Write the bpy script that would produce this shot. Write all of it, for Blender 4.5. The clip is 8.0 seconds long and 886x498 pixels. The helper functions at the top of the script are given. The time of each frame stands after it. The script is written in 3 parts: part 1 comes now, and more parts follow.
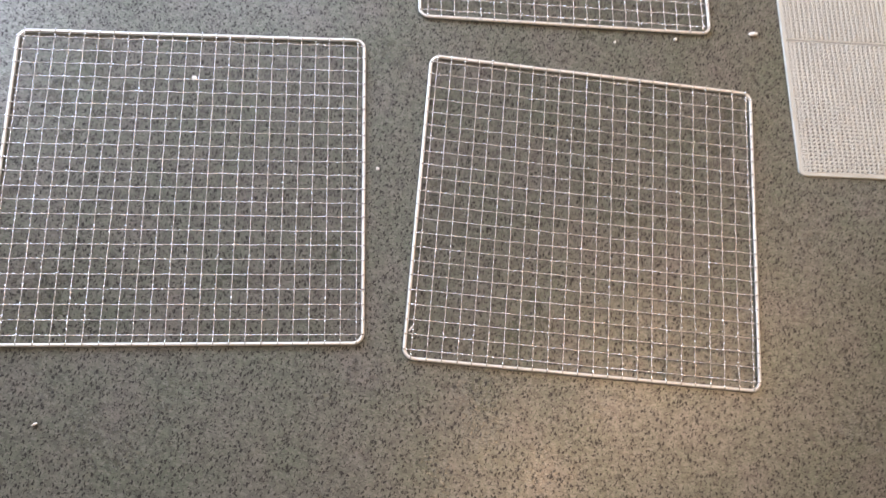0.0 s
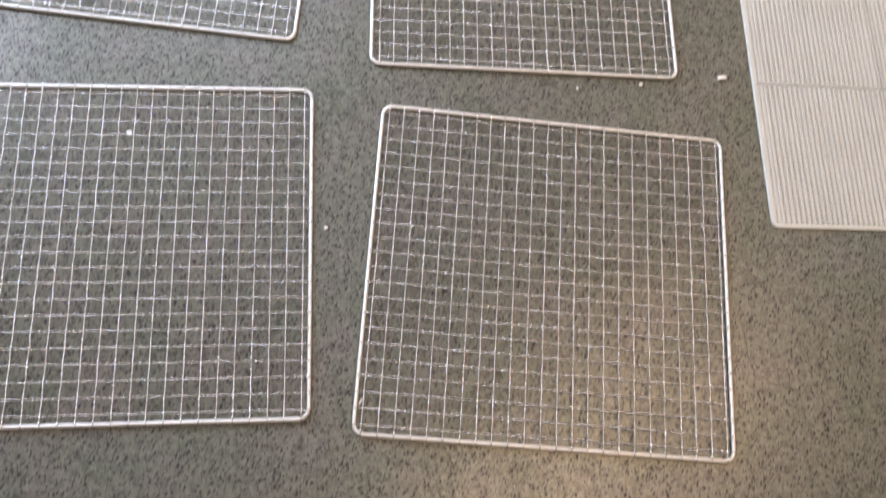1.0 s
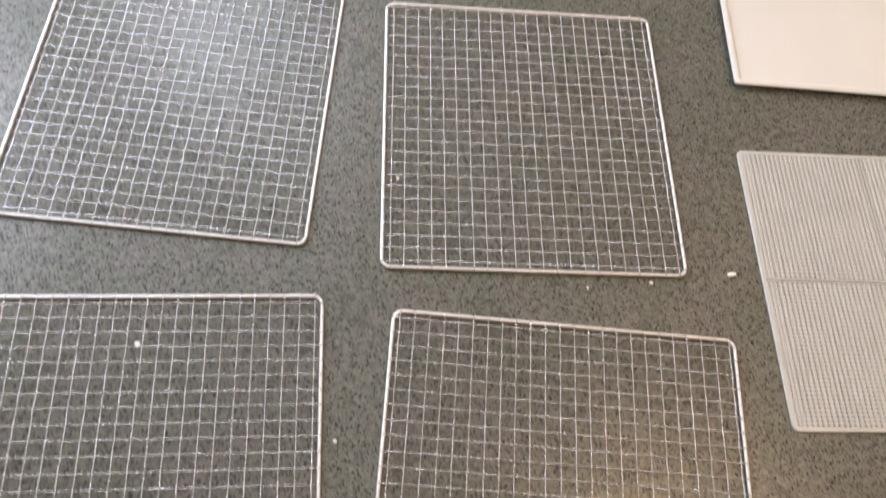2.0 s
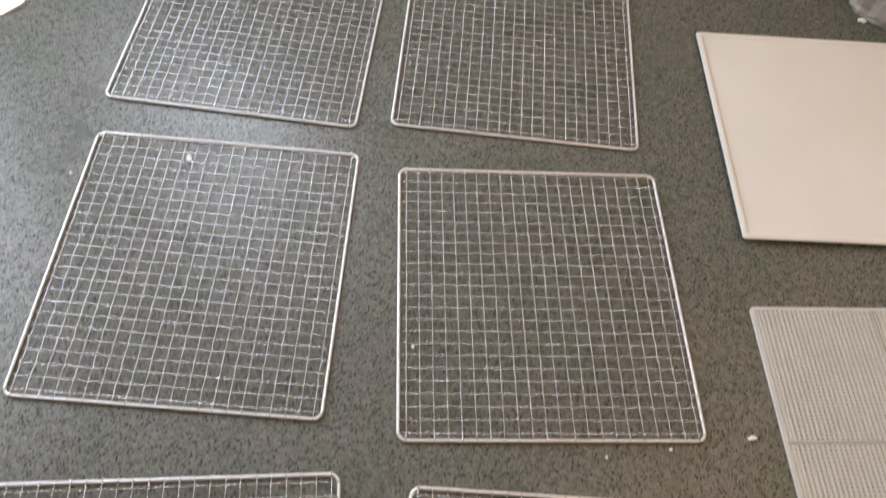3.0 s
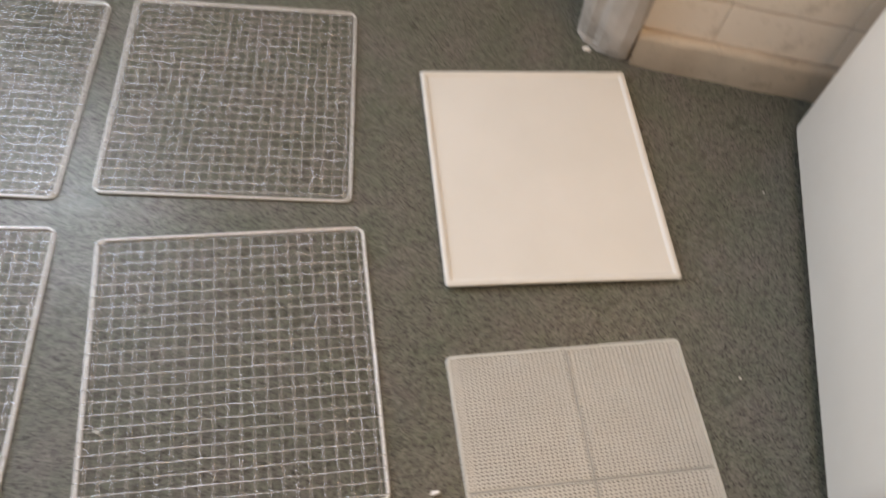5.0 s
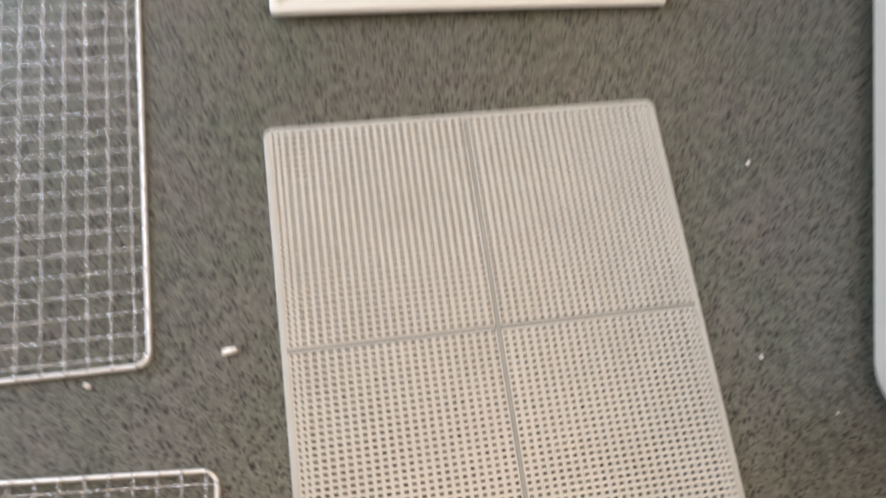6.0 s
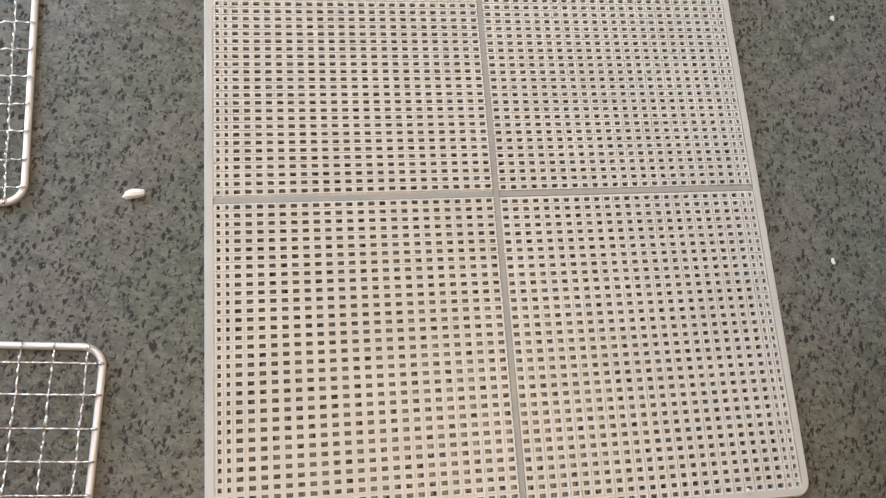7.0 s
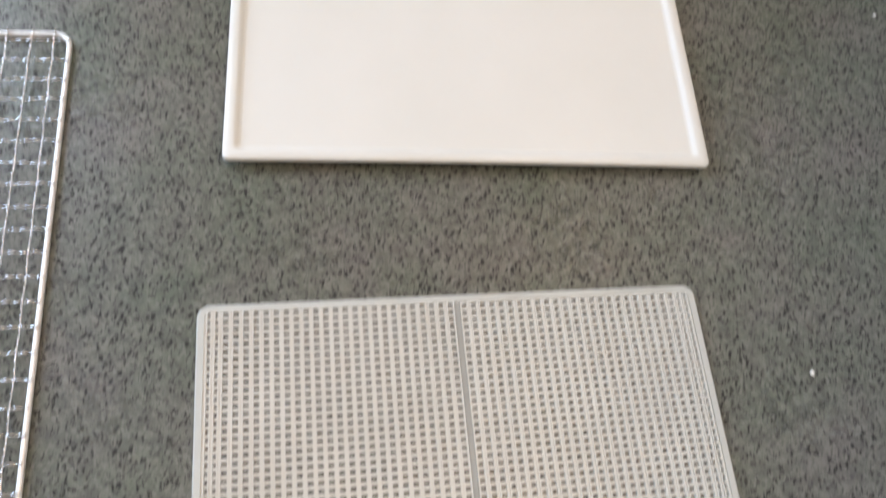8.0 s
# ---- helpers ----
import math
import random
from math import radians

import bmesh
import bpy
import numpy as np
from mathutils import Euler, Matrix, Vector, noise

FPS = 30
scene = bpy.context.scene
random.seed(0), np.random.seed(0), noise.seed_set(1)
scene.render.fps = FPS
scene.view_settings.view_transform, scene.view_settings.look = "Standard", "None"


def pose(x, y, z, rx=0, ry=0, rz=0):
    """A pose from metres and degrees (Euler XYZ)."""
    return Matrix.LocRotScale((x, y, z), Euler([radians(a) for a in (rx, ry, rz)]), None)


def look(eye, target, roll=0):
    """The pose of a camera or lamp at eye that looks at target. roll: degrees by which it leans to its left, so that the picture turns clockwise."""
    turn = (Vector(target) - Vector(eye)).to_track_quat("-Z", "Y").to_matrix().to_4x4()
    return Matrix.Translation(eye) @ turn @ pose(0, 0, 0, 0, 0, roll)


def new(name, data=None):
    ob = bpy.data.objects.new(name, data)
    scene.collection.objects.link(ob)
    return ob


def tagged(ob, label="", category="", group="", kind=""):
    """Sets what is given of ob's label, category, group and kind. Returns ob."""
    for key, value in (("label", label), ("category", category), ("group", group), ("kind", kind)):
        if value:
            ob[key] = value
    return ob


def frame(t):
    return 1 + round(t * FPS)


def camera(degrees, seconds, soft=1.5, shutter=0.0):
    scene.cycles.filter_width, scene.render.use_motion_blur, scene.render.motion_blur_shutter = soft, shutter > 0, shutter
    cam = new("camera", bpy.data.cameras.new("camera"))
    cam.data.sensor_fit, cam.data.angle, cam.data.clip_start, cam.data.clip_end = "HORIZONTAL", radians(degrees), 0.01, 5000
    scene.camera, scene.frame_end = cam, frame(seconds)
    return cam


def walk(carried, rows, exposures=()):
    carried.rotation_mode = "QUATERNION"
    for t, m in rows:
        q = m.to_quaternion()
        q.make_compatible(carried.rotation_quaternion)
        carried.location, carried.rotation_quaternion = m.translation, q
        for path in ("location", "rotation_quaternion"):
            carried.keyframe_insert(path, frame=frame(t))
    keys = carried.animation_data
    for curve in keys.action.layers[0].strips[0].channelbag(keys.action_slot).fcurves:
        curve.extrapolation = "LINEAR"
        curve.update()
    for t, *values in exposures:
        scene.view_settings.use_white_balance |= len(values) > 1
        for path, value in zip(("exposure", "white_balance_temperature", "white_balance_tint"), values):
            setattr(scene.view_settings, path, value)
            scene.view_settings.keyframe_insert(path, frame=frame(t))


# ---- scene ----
cam = camera(56.93, 8.0, soft=1.4, shutter=0.55)
# seconds, eye, yaw, pitch, roll
PATH = [
    (0.0, -0.2483, -0.3064, 0.8767, -17.12, -72.62, 18.52),
    (0.2, -0.2461, -0.2938, 0.8586, -17.83, -73.37, 18.72),
    (0.4, -0.2365, -0.2856, 0.8452, -18.59, -73.47, 19.24),
    (0.5, -0.2323, -0.2810, 0.8418, -18.87, -73.44, 19.47),
    (0.7, -0.2158, -0.2657, 0.8388, -19.25, -72.92, 19.82),
    (0.8, -0.2111, -0.2583, 0.8379, -19.32, -72.59, 19.89),
    (1.0, -0.2093, -0.2387, 0.8418, -19.07, -71.42, 19.67),
    (1.1, -0.2106, -0.2311, 0.8448, -18.63, -70.68, 19.25),
    (1.2, -0.2143, -0.2224, 0.8456, -17.96, -69.82, 18.62),
    (1.3, -0.2161, -0.2128, 0.8441, -17.03, -68.76, 17.73),
    (1.5, -0.2132, -0.1946, 0.8417, -14.73, -66.73, 15.62),
    (1.6, -0.2137, -0.1830, 0.8438, -14.11, -65.89, 15.04),
    (1.7, -0.2141, -0.1714, 0.8472, -13.69, -65.16, 14.58),
    (1.9, -0.2199, -0.1519, 0.8597, -13.16, -64.07, 13.96),
    (2.0, -0.2221, -0.1441, 0.8655, -12.71, -63.47, 13.32),
    (2.1, -0.2242, -0.1379, 0.8692, -12.08, -62.81, 12.42),
    (2.2, -0.2265, -0.1329, 0.8745, -11.29, -62.11, 11.66),
    (2.5, -0.2285, -0.1115, 0.8904, -9.76, -60.17, 9.88),
    (2.8, -0.2262, -0.0880, 0.9072, -8.54, -58.27, 8.55),
    (3.0, -0.2223, -0.0717, 0.9174, -7.90, -57.09, 7.80),
    (3.3, -0.2127, -0.0467, 0.9291, -7.21, -55.55, 6.70),
    (3.4, -0.2120, -0.0410, 0.9299, -7.26, -54.99, 6.47),
    (3.5, -0.2066, -0.0349, 0.9322, -7.14, -54.56, 6.22),
    (3.6, -0.1982, -0.0204, 0.9358, -6.88, -54.33, 5.57),
    (3.7, -0.1851, -0.0128, 0.9485, -6.44, -54.16, 5.00),
    (3.8, -0.1720, 0.0046, 0.9549, -6.14, -53.74, 4.60),
    (4.0, -0.1577, -0.0009, 0.9869, -6.28, -53.39, 4.85),
    (4.2, -0.1199, -0.0108, 1.0137, -6.43, -53.54, 5.20),
    (4.3, -0.1003, -0.0144, 1.0242, -7.30, -53.87, 5.91),
    (4.4, -0.0724, -0.0208, 1.0342, -8.25, -54.15, 6.62),
    (4.5, -0.0496, -0.0281, 1.0384, -10.07, -54.39, 7.87),
    (4.6, -0.0284, -0.0271, 1.0417, -12.38, -54.69, 9.31),
    (4.7, -0.0021, -0.0296, 1.0510, -14.38, -54.98, 10.44),
    (5.0, 0.0796, 0.0028, 1.0139, -18.51, -57.93, 12.74),
    (5.2, 0.1394, 0.0430, 0.9631, -20.27, -60.89, 13.54),
    (5.5, 0.2231, 0.1050, 0.8571, -22.29, -65.72, 14.71),
    (5.8, 0.2828, 0.1373, 0.7267, -24.61, -69.69, 17.09),
    (5.9, 0.2951, 0.1346, 0.6728, -25.61, -70.60, 18.48),
    (6.0, 0.3024, 0.1321, 0.6233, -26.54, -71.50, 19.77),
    (6.2, 0.3136, 0.1284, 0.5582, -27.69, -72.36, 21.84),
    (6.4, 0.3208, 0.1189, 0.5104, -28.94, -72.95, 24.23),
    (6.5, 0.3213, 0.1146, 0.4926, -29.66, -73.26, 25.39),
    (6.7, 0.3246, 0.1102, 0.4721, -31.17, -73.92, 27.72),
    (7.0, 0.3266, 0.1065, 0.4569, -32.10, -73.95, 29.29),
    (7.1, 0.3283, 0.1110, 0.4589, -31.09, -73.76, 28.22),
    (7.2, 0.3290, 0.1222, 0.4639, -29.86, -73.29, 26.88),
    (7.3, 0.3300, 0.1404, 0.4691, -28.60, -72.40, 25.36),
    (7.5, 0.3318, 0.1798, 0.4779, -26.44, -70.27, 22.89),
    (7.6, 0.3317, 0.1983, 0.4828, -25.40, -69.14, 21.80),
    (7.7, 0.3338, 0.2189, 0.4918, -24.46, -68.23, 20.77),
    (7.9, 0.3367, 0.2422, 0.5069, -22.19, -66.11, 18.59),
    (8.0, 0.3389, 0.2485, 0.5114, -20.98, -65.09, 17.50),
]
walk(cam, [(t, pose(x, y, z, 90 + pitch, 0, yaw) @ pose(0, 0, 0, 0, 0, roll)) for t, x, y, z, yaw, pitch, roll in PATH],
     exposures=[(0.0, 0.48, 8000, 17), (1.0, 0.48, 8000, 17), (2.0, 0.31, 8550, 18), (3.5, -0.13, 8800, 16.5), (4.2, -0.02, 8950, 16.5), (4.7, -0.04, 9100, 16.5),
                (6.0, 0.30, 8100, 14), (6.5, 0.38, 8300, 15), (7.0, 0.30, 7900, 13.5), (7.5, 0.50, 7500, 11), (8.0, 0.35, 7450, 11.5)])

# ---------------------------------------------------------------- world and light
ROOM = pose(0, 0, 0, 0, 0, -17.2)          # the walls run at this angle to the racks
SUN_WAY = Vector((0.599, -0.803, -2.37)).normalized()

world = bpy.data.worlds.new("sky")
scene.world = world
world.use_nodes = True
wn = world.node_tree
sky = wn.nodes.new("ShaderNodeTexSky")
sky.sky_type, sky.sun_disc = "NISHITA", False
sky.sun_elevation, sky.sun_rotation = radians(67.5), radians(-37)
wn.nodes["Background"].inputs["Strength"].default_value = 0.1
wn.links.new(sky.outputs["Color"], wn.nodes["Background"].inputs["Color"])

sun = new("sun", bpy.data.lights.new("sun", "SUN"))
sun.data.energy, sun.data.angle, sun.data.color = 4.5, radians(0.5), (1, 0.95, 0.88)
sun.matrix_world = look((0, 0, 5), Vector((0, 0, 5)) + SUN_WAY)

window_light = new("window_light", bpy.data.lights.new("window_light", "AREA"))
window_light.data.shape, window_light.data.size, window_light.data.size_y = "RECTANGLE", 0.75, 1.40
window_light.data.energy, window_light.data.color = 42, (0.52, 0.705, 1.0)
window_light.matrix_world = ROOM @ look((-1.755, 0.645, 0.95), (0, 0.645, 0.95))

corner_light = new("corner_light", bpy.data.lights.new("corner_light", "AREA"))
corner_light.data.shape, corner_light.data.size, corner_light.data.size_y = "RECTANGLE", 0.62, 1.05
corner_light.data.energy, corner_light.data.color = 31, (0.52, 0.705, 1.0)
corner_light.matrix_world = ROOM @ look((-1.225, 1.40, 1.38), (-1.225, 0, 1.38))

for place, watts, size in (((1.00, 0.20, 2.37), 12, 0.60), ((0.40, -0.34, 2.39), 8, 0.30)):
    lamp_light = new("lamp_light", bpy.data.lights.new("lamp_light", "AREA"))
    lamp_light.data.shape, lamp_light.data.size = "DISK", size
    lamp_light.data.energy, lamp_light.data.color = watts, (1.0, 0.745, 0.51)
    lamp_light.location = place


# ---------------------------------------------------------------- materials
def material(name, base=(0.5, 0.5, 0.5), rough=0.5, metal=0.0, **more):
    m = bpy.data.materials.new(name)
    m.use_nodes = True
    b = m.node_tree.nodes["Principled BSDF"]
    b.inputs["Base Color"].default_value = (*base, 1)
    b.inputs["Roughness"].default_value = rough
    b.inputs["Metallic"].default_value = metal
    for key, value in more.items():
        b.inputs[key.replace("_", " ")].default_value = value
    return m, m.node_tree, b


def add(nt, kind, **inputs):
    n = nt.nodes.new(kind)
    for key, value in inputs.items():
        n.inputs[key.replace("_", " ")].default_value = value
    return n


def coords(nt, scale=(1, 1, 1), turn=0.0):
    tc = nt.nodes.new("ShaderNodeTexCoord")
    mp = nt.nodes.new("ShaderNodeMapping")
    mp.inputs["Scale"].default_value = scale
    mp.inputs["Rotation"].default_value = (0, 0, radians(turn))
    nt.links.new(tc.outputs["Object"], mp.inputs["Vector"])
    return mp.outputs["Vector"]


def noise_of(nt, vector, scale, detail=3.0, rough=0.55):
    n = add(nt, "ShaderNodeTexNoise", Scale=scale, Detail=detail, Roughness=rough)
    nt.links.new(vector, n.inputs["Vector"])
    return n.outputs["Fac"]


def ramp(nt, fac, stops):
    r = nt.nodes.new("ShaderNodeValToRGB")
    e = r.color_ramp.elements
    while len(e) < len(stops):
        e.new(0.5)
    for el, (at, c) in zip(e, stops):
        el.position, el.color = at, (*(c if isinstance(c, tuple) else (c, c, c)), 1)
    nt.links.new(fac, r.inputs["Fac"])
    return r.outputs["Color"]


def mix(nt, fac, a, b, blend="MIX"):
    n = nt.nodes.new("ShaderNodeMix")
    n.data_type, n.blend_type = "RGBA", blend
    for i, v in ((0, fac), (6, a), (7, b)):
        if hasattr(v, "links"):
            nt.links.new(v, n.inputs[i])
        elif i == 0:
            n.inputs[i].default_value = v
        else:
            n.inputs[i].default_value = (*v, 1)
    return n.outputs[2]


def bump(nt, bsdf, height, strength=0.2, distance=0.001):
    n = add(nt, "ShaderNodeBump", Strength=strength, Distance=distance)
    nt.links.new(height, n.inputs["Height"])
    nt.links.new(n.outputs["Normal"], bsdf.inputs["Normal"])


def floor_material():
    # grey sheet vinyl: dark and pale chips pressed into a mottled ground
    m, nt, b = material("speckled_grey_vinyl", rough=0.42)
    flat = coords(nt)

    def chips(scale, stretch, turn, wander, lo, hi):
        """Short bent chips: the hearts of stretched, wobbling cells."""
        v = coords(nt, stretch, turn)
        wobble = add(nt, "ShaderNodeTexNoise", Scale=scale * 1.5, Detail=2.0)
        nt.links.new(v, wobble.inputs["Vector"])
        bend = add(nt, "ShaderNodeVectorMath")
        bend.operation = "MULTIPLY_ADD"
        bend.inputs[1].default_value = (wander, wander, 0.0)
        nt.links.new(wobble.outputs["Color"], bend.inputs[0])
        nt.links.new(v, bend.inputs[2])
        cell = add(nt, "ShaderNodeTexVoronoi", Scale=scale)
        cell.voronoi_dimensions = "2D"
        nt.links.new(bend.outputs[0], cell.inputs["Vector"])
        sizes = add(nt, "ShaderNodeMath")
        sizes.operation = "MULTIPLY_ADD"
        nt.links.new(cell.outputs["Color"], sizes.inputs[0])
        sizes.inputs[1].default_value = 0.45
        nt.links.new(cell.outputs["Distance"], sizes.inputs[2])
        return ramp(nt, sizes.outputs[0], [(lo, 1.0), (hi, 0.0)])

    dark = chips(300.0, (1.0, 0.62, 1), 38, 0.0062, 0.34, 0.50)
    dark2 = chips(390.0, (0.6, 1.0, 1), 12, 0.0050, 0.26, 0.44)
    pale = chips(280.0, (0.68, 1.0, 1), -28, 0.0066, 0.36, 0.56)
    smudge = ramp(nt, noise_of(nt, flat, 95, 3.0, 0.6), [(0.36, 0.72), (0.64, 1.20)])
    cloud = ramp(nt, noise_of(nt, flat, 13, 5.0, 0.65), [(0.30, (0.099, 0.116, 0.086)), (0.5, (0.122, 0.126, 0.103)), (0.70, (0.146, 0.132, 0.122))])
    fine = ramp(nt, noise_of(nt, flat, 620, 2.0), [(0.28, 0.82), (0.72, 1.18)])
    c = mix(nt, 1.0, cloud, fine, "MULTIPLY")
    c = mix(nt, 1.0, c, smudge, "MULTIPLY")
    soft_pale = add(nt, "ShaderNodeMath")
    soft_pale.operation = "MULTIPLY"
    nt.links.new(pale, soft_pale.inputs[0])
    soft_pale.inputs[1].default_value = 0.62
    c = mix(nt, soft_pale.outputs[0], c, (0.198, 0.197, 0.172))
    soft_dark = add(nt, "ShaderNodeMath")
    soft_dark.operation = "MULTIPLY"
    nt.links.new(dark2, soft_dark.inputs[0])
    soft_dark.inputs[1].default_value = 0.72
    c = mix(nt, soft_dark.outputs[0], c, (0.040, 0.039, 0.036))
    c = mix(nt, dark, c, (0.035, 0.034, 0.032))
    nt.links.new(c, b.inputs["Base Color"])
    # the chips are duller than the polished ground
    gloss = ramp(nt, noise_of(nt, flat, 9, 4.0), [(0.3, 0.25), (0.7, 0.34)])
    nt.links.new(mix(nt, dark, gloss, (0.55, 0.55, 0.55)), b.inputs["Roughness"])
    shine = mix(nt, dark, (0.58, 0.58, 0.58), (0.18, 0.18, 0.18))
    nt.links.new(mix(nt, soft_dark.outputs[0], shine, (0.25, 0.25, 0.25)), b.inputs["Specular IOR Level"])
    bump(nt, b, noise_of(nt, flat, 420, 3.0), 0.25, 0.0008)
    return m


def steel_material(name, low, high, tone, metal=1.0):
    m, nt, b = material(name, (0.8, 0.79, 0.77), 0.38, metal)
    v = coords(nt)
    c = ramp(nt, noise_of(nt, v, 60, 3), [(0.3, tone[0]), (0.7, tone[1])])
    nt.links.new(c, b.inputs["Base Color"])
    nt.links.new(ramp(nt, noise_of(nt, v, 300, 3), [(0.3, low), (0.7, high)]), b.inputs["Roughness"])
    return m


def plastic_material(name, low, high, rough, scale=18, weight=0.0):
    m, nt, b = material(name, low, rough)
    v = coords(nt)
    nt.links.new(ramp(nt, noise_of(nt, v, scale, 4), [(0.3, low), (0.7, high)]), b.inputs["Base Color"])
    nt.links.new(ramp(nt, noise_of(nt, v, scale * 6, 3), [(0.3, rough - 0.06), (0.7, rough + 0.08)]), b.inputs["Roughness"])
    b.inputs["Transmission Weight"].default_value = weight
    bump(nt, b, noise_of(nt, v, scale * 12, 3), 0.06, 0.0006)
    return m


def painted_material(name, low, high, rough, scale=6, relief=0.15, stain=None):
    m, nt, b = material(name, low, rough)
    v = coords(nt)
    c = ramp(nt, noise_of(nt, v, scale, 5), [(0.3, low), (0.7, high)])
    if stain:
        c = mix(nt, ramp(nt, noise_of(nt, v, scale * 2.7, 5, 0.7), [(0.56, 0.0), (0.74, 0.75)]), c, stain)
    nt.links.new(c, b.inputs["Base Color"])
    nt.links.new(ramp(nt, noise_of(nt, v, scale * 5, 3), [(0.3, rough - 0.08), (0.7, rough + 0.1)]), b.inputs["Roughness"])
    bump(nt, b, noise_of(nt, v, scale * 22, 4), relief, 0.002)
    return m


def wood_material():
    m, nt, b = material("brown_wood", rough=0.5)
    v = coords(nt, (2, 22, 22))
    nt.links.new(ramp(nt, noise_of(nt, v, 4, 5), [(0.3, (0.16, 0.075, 0.042)), (0.7, (0.34, 0.17, 0.10))]), b.inputs["Base Color"])
    return m


VINYL = floor_material()
STEEL = steel_material("stainless_steel_wire", 0.20, 0.30, ((0.68, 0.665, 0.65), (0.79, 0.775, 0.76)))
SATIN = steel_material("satin_steel_rim", 0.52, 0.68, ((0.80, 0.785, 0.765), (0.90, 0.885, 0.865)), 0.85)
MESH_PLASTIC = plastic_material("milky_white_plastic", (0.645, 0.645, 0.612), (0.705, 0.705, 0.672), 0.45)
BORDER_PLASTIC = plastic_material("frosted_white_plastic", (0.47, 0.48, 0.45), (0.56, 0.57, 0.54), 0.36)
FRAME_PLASTIC = plastic_material("frosted_clear_plastic", (0.30, 0.305, 0.288), (0.36, 0.365, 0.345), 0.52)
TRAY_PLASTIC = plastic_material("glossy_white_plastic", (0.69, 0.68, 0.64), (0.73, 0.72, 0.685), 0.34, 7)
ENAMEL = plastic_material("white_enamel", (0.83, 0.775, 0.70), (0.86, 0.81, 0.74), 0.36, 4)
CREAM = painted_material("cream_door_paint", (0.85, 0.72, 0.575), (0.88, 0.76, 0.62), 0.5, 4)
TILE = painted_material("cream_glazed_tile", (0.84, 0.72, 0.60), (0.88, 0.77, 0.655), 0.32, 5, 0.06, (0.56, 0.46, 0.36))
GROUT = painted_material("dirty_grout", (0.20, 0.16, 0.12), (0.30, 0.25, 0.19), 0.85, 30)
SKIRT = painted_material("stained_skirting_plaster", (0.40, 0.325, 0.25), (0.56, 0.47, 0.37), 0.7, 12, 0.6, (0.27, 0.215, 0.16))
JAMB = painted_material("grey_gloss_paint", (0.36, 0.315, 0.27), (0.50, 0.44, 0.385), 0.45, 14, 0.6, (0.26, 0.215, 0.175))
PLASTER = painted_material("white_wall_paint", (0.70, 0.685, 0.66), (0.75, 0.735, 0.71), 0.8, 3)
BEIGE = painted_material("dull_beige_wall_paint", (0.40, 0.345, 0.28), (0.45, 0.39, 0.32), 0.8, 3)
ALU = material("aluminium_strip", (0.88, 0.87, 0.85), 0.42, 1.0)[0]
RUBBER_AND_GAP = painted_material("black_rubber_and_gap", (0.012, 0.011, 0.010), (0.022, 0.02, 0.018), 0.7, 30)
CRUMB = painted_material("white_foam_crumb", (0.80, 0.79, 0.76), (0.86, 0.85, 0.83), 0.7, 200)
WOOD = wood_material()
DARK = painted_material("dark_brown_stain", (0.018, 0.015, 0.015), (0.035, 0.03, 0.03), 0.55, 20)


# ---------------------------------------------------------------- builders
def finish(ob, mat, smooth=True):
    if mat and not ob.data.materials:
        ob.data.materials.append(mat)
    if smooth:
        for p in ob.data.polygons:
            p.use_smooth = True
    return ob


def part(name, bm, mat, parent=None, label="", smooth=False):
    me = bpy.data.meshes.new(name)
    bm.to_mesh(me)
    bm.free()
    ob = finish(new(name, me), mat, smooth)
    ob.parent = parent
    if label:
        tagged(ob, label)
    return ob


def empty(name, m, label, category, group="", kind=""):
    ob = new(name)
    ob.empty_display_size = 0.05
    ob.matrix_world = m
    return tagged(ob, label, category, group, kind)


def box(bm, lo, hi, bevel=0.0, segments=2):
    made = bmesh.ops.create_cube(bm, size=1.0)["verts"]
    for v in made:
        for i in range(3):
            v.co[i] = lo[i] if v.co[i] < 0 else hi[i]
    if bevel:
        edges = list({e for v in made for e in v.link_edges})
        bmesh.ops.bevel(bm, geom=edges, offset=bevel, segments=segments, profile=0.5, affect="EDGES")
    return bm


def boxed(lo, hi, bevel=0.0, segments=2):
    return box(bmesh.new(), lo, hi, bevel, segments)


def tube(points, radius, sides=6, closed=False, swell=None):
    """A round wire along points."""
    pts = [Vector(p) for p in points]
    n = len(pts)
    bm = bmesh.new()
    rings = []
    for i, p in enumerate(pts):
        a = pts[(i - 1) % n] if closed or i else p
        b = pts[(i + 1) % n] if closed or i < n - 1 else p
        way = (b - a).normalized()
        side = Vector((0, 0, 1)).cross(way).normalized()
        up = way.cross(side)
        fat = radius * (swell[i] if swell else 1.0)
        rings.append([bm.verts.new(p + fat * (math.cos(2 * math.pi * k / sides) * side + math.sin(2 * math.pi * k / sides) * up))
                      for k in range(sides)])
    for i in range(n if closed else n - 1):
        r, s = rings[i], rings[(i + 1) % n]
        for k in range(sides):
            bm.faces.new((r[k], r[(k + 1) % sides], s[(k + 1) % sides], s[k]))
    if not closed:
        bm.faces.new(rings[0][::-1])
        bm.faces.new(rings[-1])
    return bm


def round_rect(w, h, r, steps=6):
    out = []
    for cx, cy, a0 in ((w / 2 - r, h / 2 - r, 0), (-w / 2 + r, h / 2 - r, 90), (-w / 2 + r, -h / 2 + r, 180), (w / 2 - r, -h / 2 + r, 270)):
        for k in range(steps + 1):
            a = radians(a0 + 90 * k / steps)
            out.append((cx + r * math.cos(a), cy + r * math.sin(a)))
    return out


